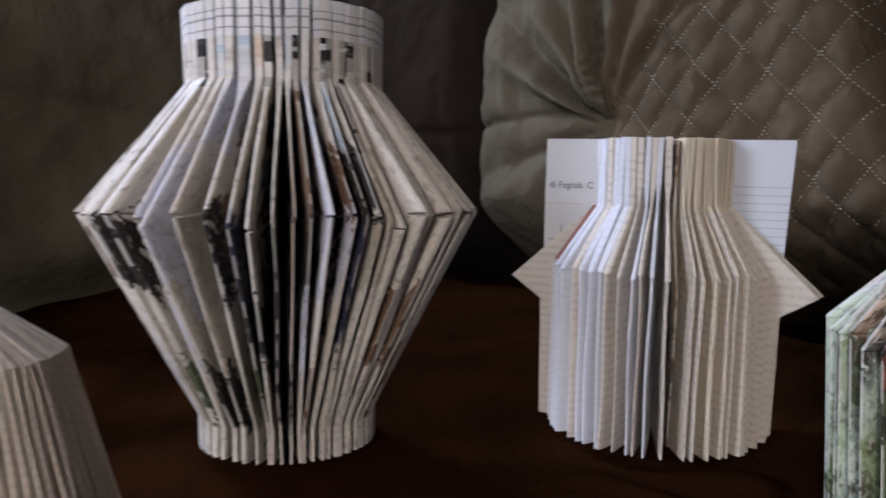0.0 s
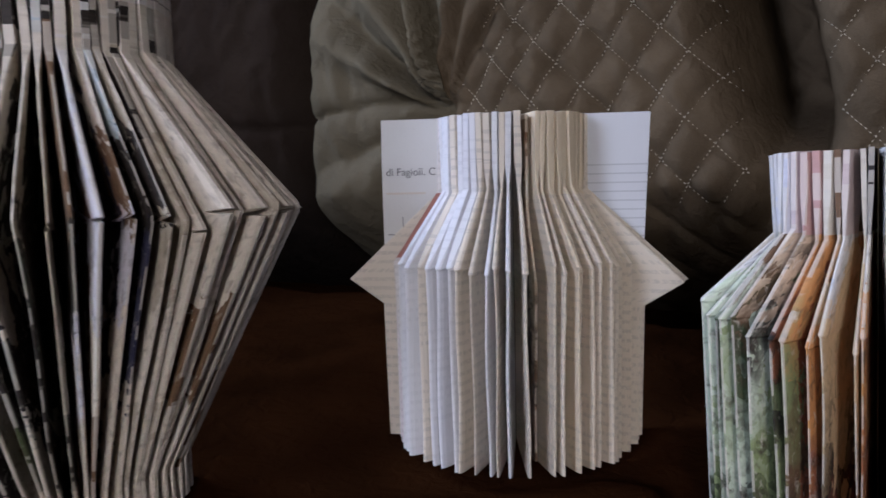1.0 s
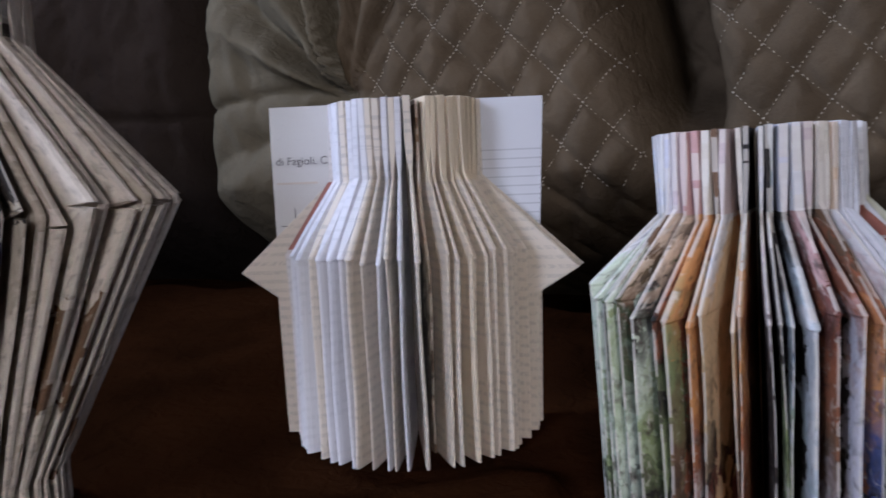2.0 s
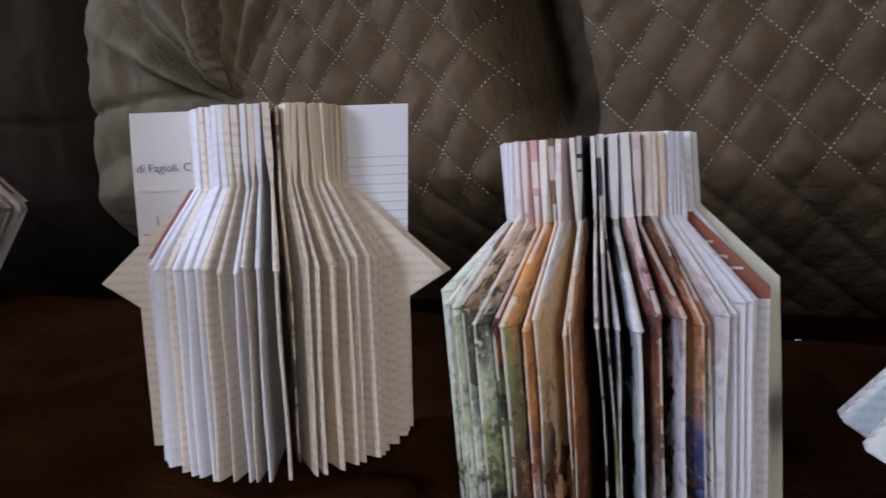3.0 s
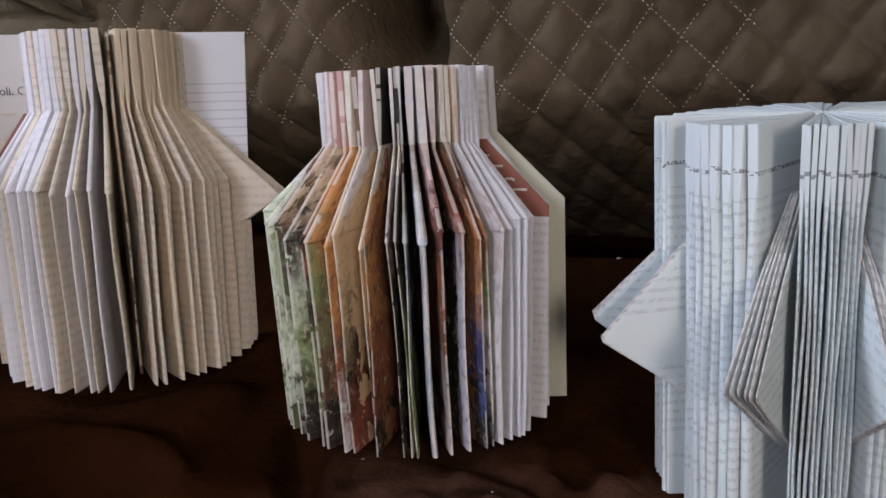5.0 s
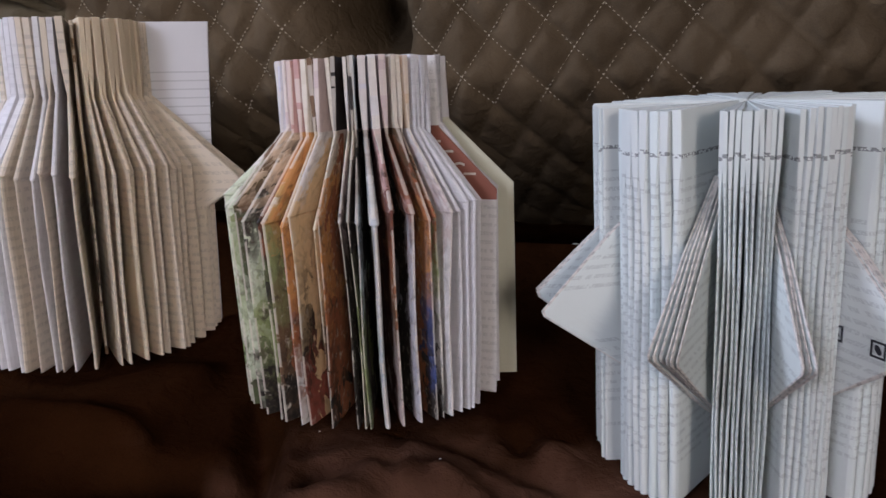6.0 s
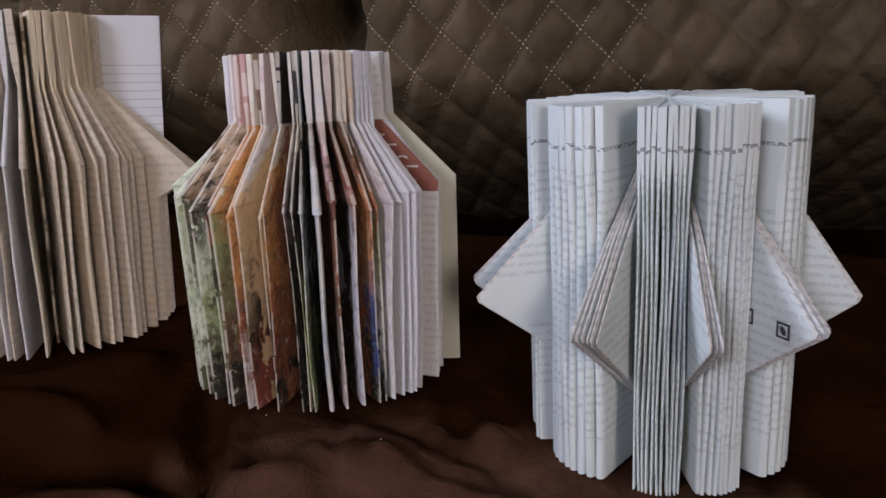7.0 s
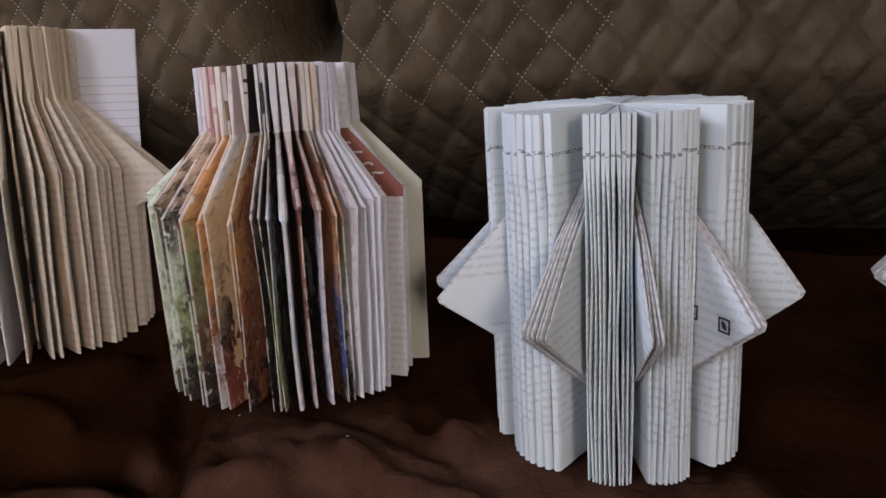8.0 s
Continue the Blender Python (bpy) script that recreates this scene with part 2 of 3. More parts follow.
def mesh_part(name, verts, faces, material, parent=None, label="", smooth=False, uvs=None):
    mesh = bpy.data.meshes.new(name)
    mesh.from_pydata(verts, [], faces)
    if uvs is not None:
        layer = mesh.uv_layers.new(name="leaf")
        index = np.empty(len(mesh.loops), dtype=np.int32)
        mesh.loops.foreach_get("vertex_index", index)
        layer.data.foreach_set("uv", np.asarray(uvs, dtype=np.float32)[index].ravel())
    if smooth:
        mesh.polygons.foreach_set("use_smooth", [True] * len(mesh.polygons))
    mesh.materials.append(material)
    mesh.update()
    ob = new(name, mesh)
    ob.parent = parent
    if label:
        tagged(ob, label)
    return ob


def box(bm, x0, y0, z0, x1, y1, z1, bevel=0.0):
    made = bmesh.ops.create_cube(bm, size=1.0, matrix=Matrix.Translation(((x0 + x1) / 2, (y0 + y1) / 2, (z0 + z1) / 2)) @ Matrix.Diagonal((x1 - x0, y1 - y0, z1 - z0, 1)))
    if bevel:
        edges = list({e for v in made["verts"] for e in v.link_edges})
        bmesh.ops.bevel(bm, geom=edges, offset=bevel, segments=3, affect="EDGES")
    return bm


def resample(profile, step=0.022):
    out = [profile[0]]
    for (r0, z0), (r1, z1) in zip(profile, profile[1:]):
        k = max(1, math.ceil(math.hypot(r1 - r0, z1 - z0) / step))
        out += [(r0 + (r1 - r0) * i / k, z0 + (z1 - z0) * i / k) for i in range(1, k + 1)]
    return out


def leaf(book, profile, phi, material, thick=0.0018, inner=0.006, bow=0.0, lean=0.0, gap=10.0, name="page", label="", rng=random, edge=None, tight=None, flare=0.0):
    """A leaf folded to a profile of (radius, height), standing at phi degrees from the book's front (positive to its right).
    bow: metres by which it arches sideways; lean: metres by which its foot swings out; gap: degrees free on each side;
    tight: (height, degrees) above which the leaf fills that much of the round on each side;
    flare: how much wider the turned-down corner stands at its lower rim, just above the belly's fold."""
    if flare:
        (r, z), rest = profile[1], profile[1:]
        profile = [profile[0], (r - 0.0004, z - 0.0014), *rest]
        rim, neck = z, profile[3][1]
    pts = resample(profile)
    top = pts[-1][1]
    steps, rounding = (0.0, 0.3, 0.55, 0.80, 0.95, 0.985, 1.0), (0.5, 0.5, 0.6, 0.85, 1.0, 0.72, 0.28)
    a = radians(phi)
    out = Vector((math.sin(a), -math.cos(a)))
    side = Vector((math.cos(a), math.sin(a)))
    wave, turn = rng.uniform(-0.0009, 0.0009), rng.uniform(0, 6.28)
    room = 0.94 * math.tan(radians(gap))
    lift = rng.uniform(-0.0005, 0.0005)
    verts, uvs = [], []
    for r, z in pts:
        for s in (-1, 1):
            for f, rounded in zip(steps, rounding):
                q = inner + (r - inner) * f
                h = 0.5 * thick * rounded
                if flare and rim - 0.0002 <= z < neck:
                    h *= 1 + flare * (neck - z) / (neck - rim)
                t = min(max((f - 0.10) / 0.45, 0.0), 1.0)
                h = min(room * q, max(h, 0.0002)) * t + room * q * (1 - t)
                if tight and z > tight[0]:
                    h = math.tan(radians(tight[1])) * q * (1.0 if f < 0.9 else 0.98 if f < 0.98 else 0.94 if f < 0.99 else 0.84)
                w = bow * math.sin(math.pi * min(f, 0.96)) * (0.6 + 0.4 * math.sin(z * 30 + turn)) + lean * (1 - z / top) * f + wave * math.sin(z * 47 + turn) * f
                p = out * q + side * (w + s * h)
                verts.append((p.x, p.y, z + (lift if z > 0.02 else abs(lift))))
                uvs.append((r - q, z))
    m = len(steps)
    faces = []
    for i in range(len(pts) - 1):
        b, t = i * 2 * m, (i + 1) * 2 * m
        for j in range(m - 1):
            faces.append((b + j, b + j + 1, t + j + 1, t + j))
            faces.append((b + m + j + 1, b + m + j, t + m + j, t + m + j + 1))
        faces.append((b + m - 1, b + 2 * m - 1, t + 2 * m - 1, t + m - 1))
        faces.append((b + m, b, t, t + m))
    e = (len(pts) - 1) * 2 * m
    for j in range(m - 1):
        faces.append((j + 1, j, m + j, m + j + 1))
        faces.append((e + j, e + j + 1, e + m + j + 1, e + m + j))
    ob = mesh_part(name, verts, faces, material, book, label, False, uvs)
    if edge:
        ob.data.materials.append(edge)
        for poly in ob.data.polygons:
            if all(i % m >= m - 2 for i in poly.vertices):
                poly.material_index = 1
    return ob


def jitter(profile, rng, dr=0.0015, dz=0.003):
    """The same fold made by hand: its corners moved a little."""
    inner = [(r + rng.uniform(-dr, dr), z + rng.uniform(-dz, dz)) for r, z in profile[1:-1]]
    return [profile[0], *inner, profile[-1]]


def book_root(label, x, y, z, front, tip=0.0, lean=0.0, name="folded_book"):
    """An empty at the foot of a book that stands with its front turned to the given degrees, tipped forward by tip
    and leaning to its right by lean."""
    ob = new(name)
    ob.empty_display_size = 0.02
    ob.matrix_world = Matrix.Translation((x, y, z)) @ Matrix.Rotation(radians(tip), 4, "X") @ Matrix.Rotation(radians(front + 90), 4, "Z") @ Matrix.Rotation(radians(lean), 4, "Y")
    return tagged(ob, label, "book sculpture", "folded book sculptures on the sofa")


def lettering(name, text, size, material, parent, m, label=""):
    curve = bpy.data.curves.new(name, "FONT")
    curve.body, curve.size, curve.extrude = text, size, 0.00012
    ob = new(name, curve)
    mesh = bpy.data.meshes.new_from_object(ob.evaluated_get(bpy.context.evaluated_depsgraph_get()))
    bpy.data.objects.remove(ob)
    mesh.materials.clear()
    mesh.materials.append(material)
    ob = new(name, mesh)
    ob.parent = parent
    ob.matrix_basis = m
    if label:
        tagged(ob, label)
    return ob


def smoothstep(a, b, x):
    t = np.clip((x - a) / (b - a), 0, 1)
    return t * t * (3 - 2 * t)


def grid_noise(xs, ys, scale, seed):
    return np.array([noise.noise((x * scale, y * scale, seed)) for x, y in zip(xs.ravel(), ys.ravel())]).reshape(xs.shape)


def sheet(name, X, Y, Z, material, parent, label="", thick=None):
    """A smooth sheet through the grid of points."""
    rows, cols = X.shape
    verts = np.stack([X.ravel(), Y.ravel(), Z.ravel()], 1).tolist()
    faces = [(i * cols + j, i * cols + j + 1, (i + 1) * cols + j + 1, (i + 1) * cols + j) for i in range(rows - 1) for j in range(cols - 1)]
    ob = mesh_part(name, verts, faces, material, parent, label, True)
    if thick:
        mod = ob.modifiers.new("thickness", "SOLIDIFY")
        mod.thickness, mod.offset = thick, -1.0
    return ob


# ---- room ----
FLOOR_Z, WALL = -0.46, 0.12
X0, X1, Y0, Y1, TOP = -2.4, 2.4, -2.3, 1.25, 2.0


def slab(name, x0, y0, z0, x1, y1, z1, material, label):
    bm = box(bmesh.new(), x0, y0, z0, x1, y1, z1)
    return tagged(part(name, bm, material, None), label, name.split("_")[0], kind="structure")


def wall_with_opening(name, axis, at, lo, hi, o0, o1, z0, z1, outward, label):
    """A wall along one axis with a window opening from o0 to o1 and z0 to z1."""
    bm = bmesh.new()
    for a, b, c, d in ((lo, o0, FLOOR_Z, TOP), (o1, hi, FLOOR_Z, TOP), (o0, o1, FLOOR_Z, z0), (o0, o1, z1, TOP)):
        if axis == "x":
            box(bm, a, min(at, at + outward * WALL), c, b, max(at, at + outward * WALL), d)
        else:
            box(bm, min(at, at + outward * WALL), a, c, max(at, at + outward * WALL), b, d)
    return tagged(part(name, bm, PLASTER, None), label, "wall", kind="structure")


slab("floor", X0 - WALL, Y0 - WALL, FLOOR_Z - 0.1, X1 + WALL, Y1 + WALL, FLOOR_Z, CARPET, "brown carpeted floor under the sofa")
slab("ceiling", X0 - WALL, Y0 - WALL, TOP, X1 + WALL, Y1 + WALL, TOP + 0.1, CEILING, "plain pale painted ceiling of the room")
slab("wall_north", X0, Y1, FLOOR_Z, X1, Y1 + WALL, TOP, PLASTER, "plain warm painted wall behind the sofa")
slab("wall_east", X1, Y0 - WALL, FLOOR_Z, X1 + WALL, Y1 + WALL, TOP, PLASTER, "plain warm painted side wall")
wall_with_opening("wall_south", "x", Y0, X0, 0.3, -1.25, -0.35, 0.55, 1.55, -1, "warm painted wall with a window opening")
wall_with_opening("wall_south", "x", Y0, 0.3, X1, 0.9, 1.6, 0.3, 1.25, -1, "warm painted wall with a window opening")
wall_with_opening("wall_west", "y", X0, Y0 - WALL, Y1 + WALL, -0.35, 1.12, 0.95, 1.88, -1, "warm painted wall with a bright window opening")


def window_frame(name, axis, at, o0, o1, z0, z1):
    root = tagged(new(name), "white-painted window frame letting in cool daylight", "window", kind="structure")
    for a, b, c, d in ((o0, o0 + 0.04, z0, z1), (o1 - 0.04, o1, z0, z1), (o0 + 0.04, o1 - 0.04, z0, z0 + 0.04), (o0 + 0.04, o1 - 0.04, z1 - 0.04, z1)):
        bm = bmesh.new()
        if axis == "x":
            box(bm, a, at - 0.03, c, b, at + 0.03, d, 0.004)
        else:
            box(bm, at - 0.03, a, c, at + 0.03, b, d, 0.004)
        part("frame_bar", bm, WOODWHITE, root)
    return root


window_frame("window_1", "x", Y0 - 0.07, -1.25, -0.35, 0.55, 1.55)
window_frame("window_3", "x", Y0 - 0.07, 0.9, 1.6, 0.3, 1.25)
window_frame("window_2", "y", X0 - 0.07, -0.35, 1.12, 0.95, 1.88)


# ---- sofa ----
SEATS = [(0.128, 0.490, -0.022), (-0.0835, 0.528, 0.000), (-0.315, 0.55, 0.006), (-0.4985, 0.3315, 0.008), (-0.490, 0.090, 0.0), (0.3775, 0.534, -0.029)]
sofa = tagged(new("sofa"), "taupe and brown sofa with a quilted microfibre cover", "sofa")


def ridge(X, Y, x0, y0, x1, y1, width, height):
    dx, dy = x1 - x0, y1 - y0
    l2 = dx * dx + dy * dy
    t = ((X - x0) * dx + (Y - y0) * dy) / l2
    d = ((X - x0) * dy - (Y - y0) * dx) / math.sqrt(l2)
    along = np.exp(-(np.maximum(np.abs(t - 0.5) - 0.35, 0) / 0.22) ** 2)
    return height * along * np.exp(-((d / width) ** 2))


def seat_height(X, Y):
    Z = -0.0904 - 0.0532 * np.clip(X, -0.6, 0.35) + 0.1536 * np.clip(Y, 0.2, 0.80) - 0.035 * smoothstep(0.80, 0.88, Y)
    near, under = np.zeros_like(X), np.zeros_like(X)
    for x, y, z in SEATS:
        flat = -0.0904 - 0.0532 * x + 0.1536 * max(y, 0.2)
        w = np.exp(-(((X - x) ** 2 + (Y - y) ** 2) / 0.12 ** 2))
        near = np.maximum(near, np.exp(-(((X - x) ** 2 + (Y - y) ** 2) / 0.10 ** 2) ** 2))
        under = np.maximum(under, np.exp(-(((X - x) ** 2 + (Y - y) ** 2) / 0.085 ** 2) ** 3))
        Z = Z + (z - 0.001 - flat) * w
    rough = 0.006 * grid_noise(X, Y, 5.0, 3.0) + 0.004 * grid_noise(X, Y, 13.0, 8.0) + 0.0016 * grid_noise(X, Y, 37.0, 5.0)
    loose = smoothstep(0.56, 0.46, Y) * smoothstep(-0.17, -0.07, X) * smoothstep(0.30, 0.05, X)
    crease = np.abs(grid_noise(X + 0.3 * Y, Y, 7.5, 17.0)) * 0.034 + np.abs(grid_noise(X, Y - 0.5 * X, 15.0, 9.0)) * 0.013 + np.abs(grid_noise(X - 0.6 * Y, Y + 0.2 * X, 30.0, 31.0)) * 0.010
    folds = ridge(X, Y, -0.150, 0.490, -0.108, 0.385, 0.009, -0.013) + ridge(X, Y, -0.128, 0.485, -0.090, 0.385, 0.008, 0.006)
    folds = folds + ridge(X, Y, -0.06, 0.470, 0.03, 0.445, 0.007, -0.006) + ridge(X, Y, -0.055, 0.470, -0.04, 0.395, 0.006, -0.005) + ridge(X, Y, -0.03, 0.425, 0.06, 0.40, 0.012, 0.008)
    folds = folds + ridge(X, Y, 0.01, 0.475, 0.055, 0.43, 0.008, -0.006) + ridge(X, Y, -0.30, 0.44, -0.20, 0.425, 0.010, 0.005)
    lap = 0.012 * smoothstep(0.004, -0.012, X + 0.197 - (0.53 - Y) * 0.13 + 0.006 * np.sin(Y * 60)) * smoothstep(-0.36, -0.24, X) * smoothstep(0.530, 0.500, Y) * smoothstep(0.395, 0.425, Y)
    hollow = -0.032 * np.exp(-(((X + 0.160) / 0.030) ** 2 + ((Y - 0.398) / 0.016) ** 2) ** 1.5) + 0.010 * np.exp(-(((X + 0.155) / 0.04) ** 2 + ((Y - 0.372) / 0.010) ** 2))
    Z = Z + rough * (1 - 0.95 * near) + (1.15 * (crease - 0.012) * loose + 1.6 * folds + lap + hollow) * (1 - under)
    return Z


xs, ys = np.meshgrid(np.arange(-1.38, 1.25, 0.0055), np.arange(-0.45, 1.12, 0.0055))
zs = seat_height(xs, ys)
zs = zs - 0.10 * smoothstep(-0.30, -0.45, ys) ** 2
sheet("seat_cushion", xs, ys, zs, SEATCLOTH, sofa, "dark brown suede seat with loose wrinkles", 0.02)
part("base", box(bmesh.new(), -1.5, -0.42, FLOOR_Z, 1.3, 1.12, -0.16, 0.02), SEATCLOTH, sofa)

PITCH, TUFT = 0.0635, (-0.542, 0.273)
GAP_X = -0.180


def quilt_lines(x, z):
    """Distances to the two families of stitched lines, in metres."""
    a = (x + z - 0.2315) / PITCH
    b = (x - z / 1.4 + 0.220) / 0.0441
    return np.abs(a - np.round(a)) * PITCH * 0.707, np.abs(b - np.round(b)) * 0.0441 * 0.814


def back_depth(x, z):
    """How far back the face of the sofa's back lies."""
    x, z = np.asarray(x, dtype=float), np.asarray(z, dtype=float)
    Y = 0.812 + 0.0 * x
    Y = Y + 0.30 * np.clip((0.185 - z) / 0.205, 0, 1) ** 1.35 + 0.02 * (np.abs(z - 0.24) / 0.2) ** 2
    off = x - GAP_X + 0.20 * (z - 0.24)
    dip = 0.05 + 0.17 * smoothstep(0.190, 0.270, z)
    Y = Y + dip * np.exp(-np.maximum(np.abs(off) - 0.018, 0) ** 1.3 / np.where(off > 0, 0.0040, 0.0060))
    Y = Y + 0.10 * np.exp(-np.abs((x + 0.795) / 0.024) ** 1.2) + 0.03 * (x < -0.795)
    Y = Y - 0.012 * np.cos((x - 0.2) * 4.2) * (x > GAP_X)
    brink = TUFT[0] + 0.42 * np.maximum(z - TUFT[1], 0) - 0.10 * np.maximum(TUFT[1] - z, 0)
    left = smoothstep(0.016, -0.006, x - brink)
    d1, d2 = quilt_lines(x, z)
    puff = 0.0100 * (1 - np.exp(-d1 / 0.0040)) * (1 - np.exp(-d2 / 0.0040))
    Y = Y - puff * (1 - left)
    dx, dz = x - TUFT[0], z - TUFT[1]
    rr, an = np.hypot(dx, dz), np.arctan2(dz, dx)
    Y = Y + 0.040 * np.exp(-rr / 0.020)
    reach = smoothstep(0.004, 0.03, rr) * np.exp(-((rr / 0.23) ** 2))
    for deg, wide, deep in ((57, 7, 0.007), (80, 5, 0.007), (101, 4.5, 0.020), (117, 5, 0.010), (139, 6, 0.016), (196, 9, 0.008), (230, 10, 0.006), (300, 9, 0.004)):
        off = (np.degrees(an) - deg + 180) % 360 - 180
        Y = Y + 3.2 * deep * reach * (np.exp(-np.abs(off / (0.8 * wide)) ** 1.2) - 0.6 * np.exp(-(((off - 1.6 * wide) / wide) ** 2)))
    seam = TUFT[1] + 0.012 + 0.006 * np.sin(x * 17)
    Y = Y + 0.013 * np.exp(-np.abs(z - seam) / 0.006) * smoothstep(-0.50, -0.56, x)
    wr = 0.009 * grid_noise(x, z * 0.35, 24.0, 2.0) + 0.007 * grid_noise(x, z, 8.0, 6.0) + 0.0042 * grid_noise(x + z * 0.4, z * 0.5, 55.0, 4.0) + 0.0065 * np.abs(grid_noise(x * 0.8 - z * 0.6, z * 0.5 + x * 0.2, 30.0, 11.0))
    return Y + wr


def back_sheet(name, x0, x1, z0, z1, material, label, step=0.004):
    x, z = np.meshgrid(np.linspace(x0, x1, int((x1 - x0) / step) + 2), np.arange(z0, z1, step))
    slant = np.clip(1 - np.abs(x - GAP_X) / 0.12, 0, 1)
    x = x - 0.20 * (z - 0.24) * slant
    y = back_depth(x, z)
    y = y + 0.25 * smoothstep(z1 - 0.10, z1, z) ** 2
    return sheet(name, x[::-1], y[::-1], z[::-1], material, sofa, label)


back_sheet("back_cushion", -1.42, -0.795, -0.02, 0.70, BROWN, "plain dark brown suede back cushion", 0.006)
back_sheet("back_cushion", -0.795, TUFT[0] + 0.001, -0.02, 0.70, SUEDE, "plain taupe suede back cushion with gathered folds")
quilted = back_sheet("back_cushion", TUFT[0], 0.95, -0.02, 0.70, QUILT, "taupe back cushions under one cover quilted in diamonds")
part("back_frame", box(bmesh.new(), -1.6, 1.13, -0.3, 1.3, 1.23, 0.62, 0.03), BROWN, sofa)


def return_cushion(y0, y1, face, top):
    """A plump plain cushion of the sofa's return, facing along the seat."""
    y, z = np.meshgrid(np.arange(y0, y1 + 0.004, 0.008), np.arange(-0.03, top, 0.008))
    edge = np.minimum(y - y0, y1 - y)
    x = face - 0.10 * np.exp(-edge / 0.035) - 0.16 * smoothstep(top - 0.14, top, z) ** 2 - 0.06 * smoothstep(0.10, 0.0, z)
    x = x + 0.012 * grid_noise(y, z, 7.0, 12.0) + 0.004 * grid_noise(y, z, 23.0, 14.0) - 0.012 * np.exp(-np.abs(z - 0.30 - 0.03 * np.sin(y * 5)) / 0.012)
    sheet("return_cushion", x, y, z, SUEDE, sofa, "plump taupe suede cushion of the corner return")


return_cushion(0.16, 0.88, -1.25, 0.64)
return_cushion(-0.60, 0.14, -1.15, 0.58)
part("return_frame", box(bmesh.new(), -1.58, -0.62, -0.3, -1.40, 1.05, 0.38, 0.03), SUEDE, sofa)


def stitches(cushion, x0, x1, z0, z1):
    verts, faces = [], []
    for slope, shift, pitch in ((1.0, 0.2315, PITCH), (-1 / 1.4, -0.220, 0.0441)):
        for k in range(-30, 30):
            line = np.arange(z0, z1, 0.0036)
            px = k * pitch + shift - slope * line
            keep = (px > x0) & (px < x1) & (np.abs(px - GAP_X + 0.20 * (line - 0.24)) > 0.042) & (px > TUFT[0] + 0.014 + 0.42 * np.maximum(line - TUFT[1], 0))
            if keep.sum() < 3:
                continue
            px, pz = px[keep], line[keep]
            py = back_depth(px[None, :], pz[None, :])[0]
            d = Vector((-slope, 0, 1)).normalized() * 0.0010
            w = Vector((d.z, 0, -d.x)) * 0.30
            for x, y, z in zip(px, py, pz):
                c, b = Vector((x, y - 0.0030, z)), len(verts)
                for dy in (0.0, 0.0016):
                    verts += [tuple(c + d * e + w * q + Vector((0, dy, 0))) for e, q in ((-1, -1), (1, -1), (1, 1), (-1, 1))]
                faces += [(b, b + 1, b + 2, b + 3), (b, b + 4, b + 5, b + 1), (b + 1, b + 5, b + 6, b + 2), (b + 2, b + 6, b + 7, b + 3), (b + 3, b + 7, b + 4, b)]
    ob = mesh_part("stitching", verts, faces, THREAD, cushion, "pale dotted quilting thread")
    return tagged(ob, kind="stuff")


stitches(quilted, TUFT[0] + 0.012, 0.13, 0.165, 0.46)


bm = box(bmesh.new(), 1.22, -0.14, -0.3, 1.46, 1.05, 0.30, 0.07)
part("arm", bm, SUEDE, sofa, "rounded taupe suede sofa arm")

# ---- white cookery book with its end leaves left flat ----
rng = random.Random(4)
panel_book = book_root("white book with pages folded to a bottle, side leaves flat", -0.3196, 0.561, 0.006, -66.1, 0.0, 1.25)
BODY = [(0.084, 0.0), (0.085, 0.131), (0.0525, 0.179), (0.0525, 0.230)]
FLAP = [(0.093, 0.0), (0.095, 0.098), (0.120, 0.116), (0.0525, 0.179), (0.0525, 0.230)]
FLAT = [(0.094, 0.0), (0.095, 0.12), (0.095, 0.231)]
for phi in (-92.5, -91.2, -90.0, 90.0, 91.2, 92.5):
    flat = leaf(panel_book, [(r - 0.005 * (phi > 0 and z < 0.13), z) for r, z in FLAT], phi, PLAIN if phi < 0 else RULED, 0.0008, gap=1.0, rng=rng, name="flat_leaf")
    if phi == -90.0:
        headed = flat
for phi in (-88.5, -86.5, 78.0, 82.5, 86.5):
    leaf(panel_book, [(r * (1 - 0.02 * (abs(phi) < 86)) - 0.004 * (phi > 0 and z < 0.1), z) for r, z in FLAP], phi, CREAM, 0.0016, gap=1.6, bow=0.0012, rng=rng)
fan = [-82.5, -78, -72, -66, -59.5, -52.5, -45, -37, -31, -25, -19.5, -13.5, -7.5, -2.5, 2.7, 9.0] + [23.0, 27, 31.5, 35.5, 40.5, 46, 51.5, 57, 63, 69]
for i, phi in enumerate(fan):
    k = rng.uniform(0.985, 1.01)
    room = 0.5 * min(phi - fan[i - 1] if i else 5.0, fan[i + 1] - phi if i + 1 < len(fan) else 5.0)
    shape = jitter([(r * k, z) for r, z in BODY], rng, 0.0010, 0.0014 if phi < -20 else 0.003)
    # Leaves right of the front take the paper with warm light in its colour.
    tone = PINK if phi in (-78, -72) else CREAMWARM if phi > 15 else CREAM if phi in (-19.5, -13.5, -2.5, 9.0, -45) else WHITE
    roof = (0.1325, 0.96 * room) if phi < -22 else (0.182, min(0.92 * room, 3.0))
    wide = rng.uniform(0.0030, 0.0042) if phi < -16 else rng.uniform(0.0020, 0.0028)
    leaf(panel_book, shape, phi + rng.uniform(-0.5, 0.5), tone, wide, gap=min((0.8 if phi < -16 else 0.45) * room, 2.2), bow=rng.uniform(-0.0015, 0.0015), lean=rng.uniform(-0.003, 0.003), rng=rng, tight=roof, flare=1.1 if phi < 15 else 0.6)
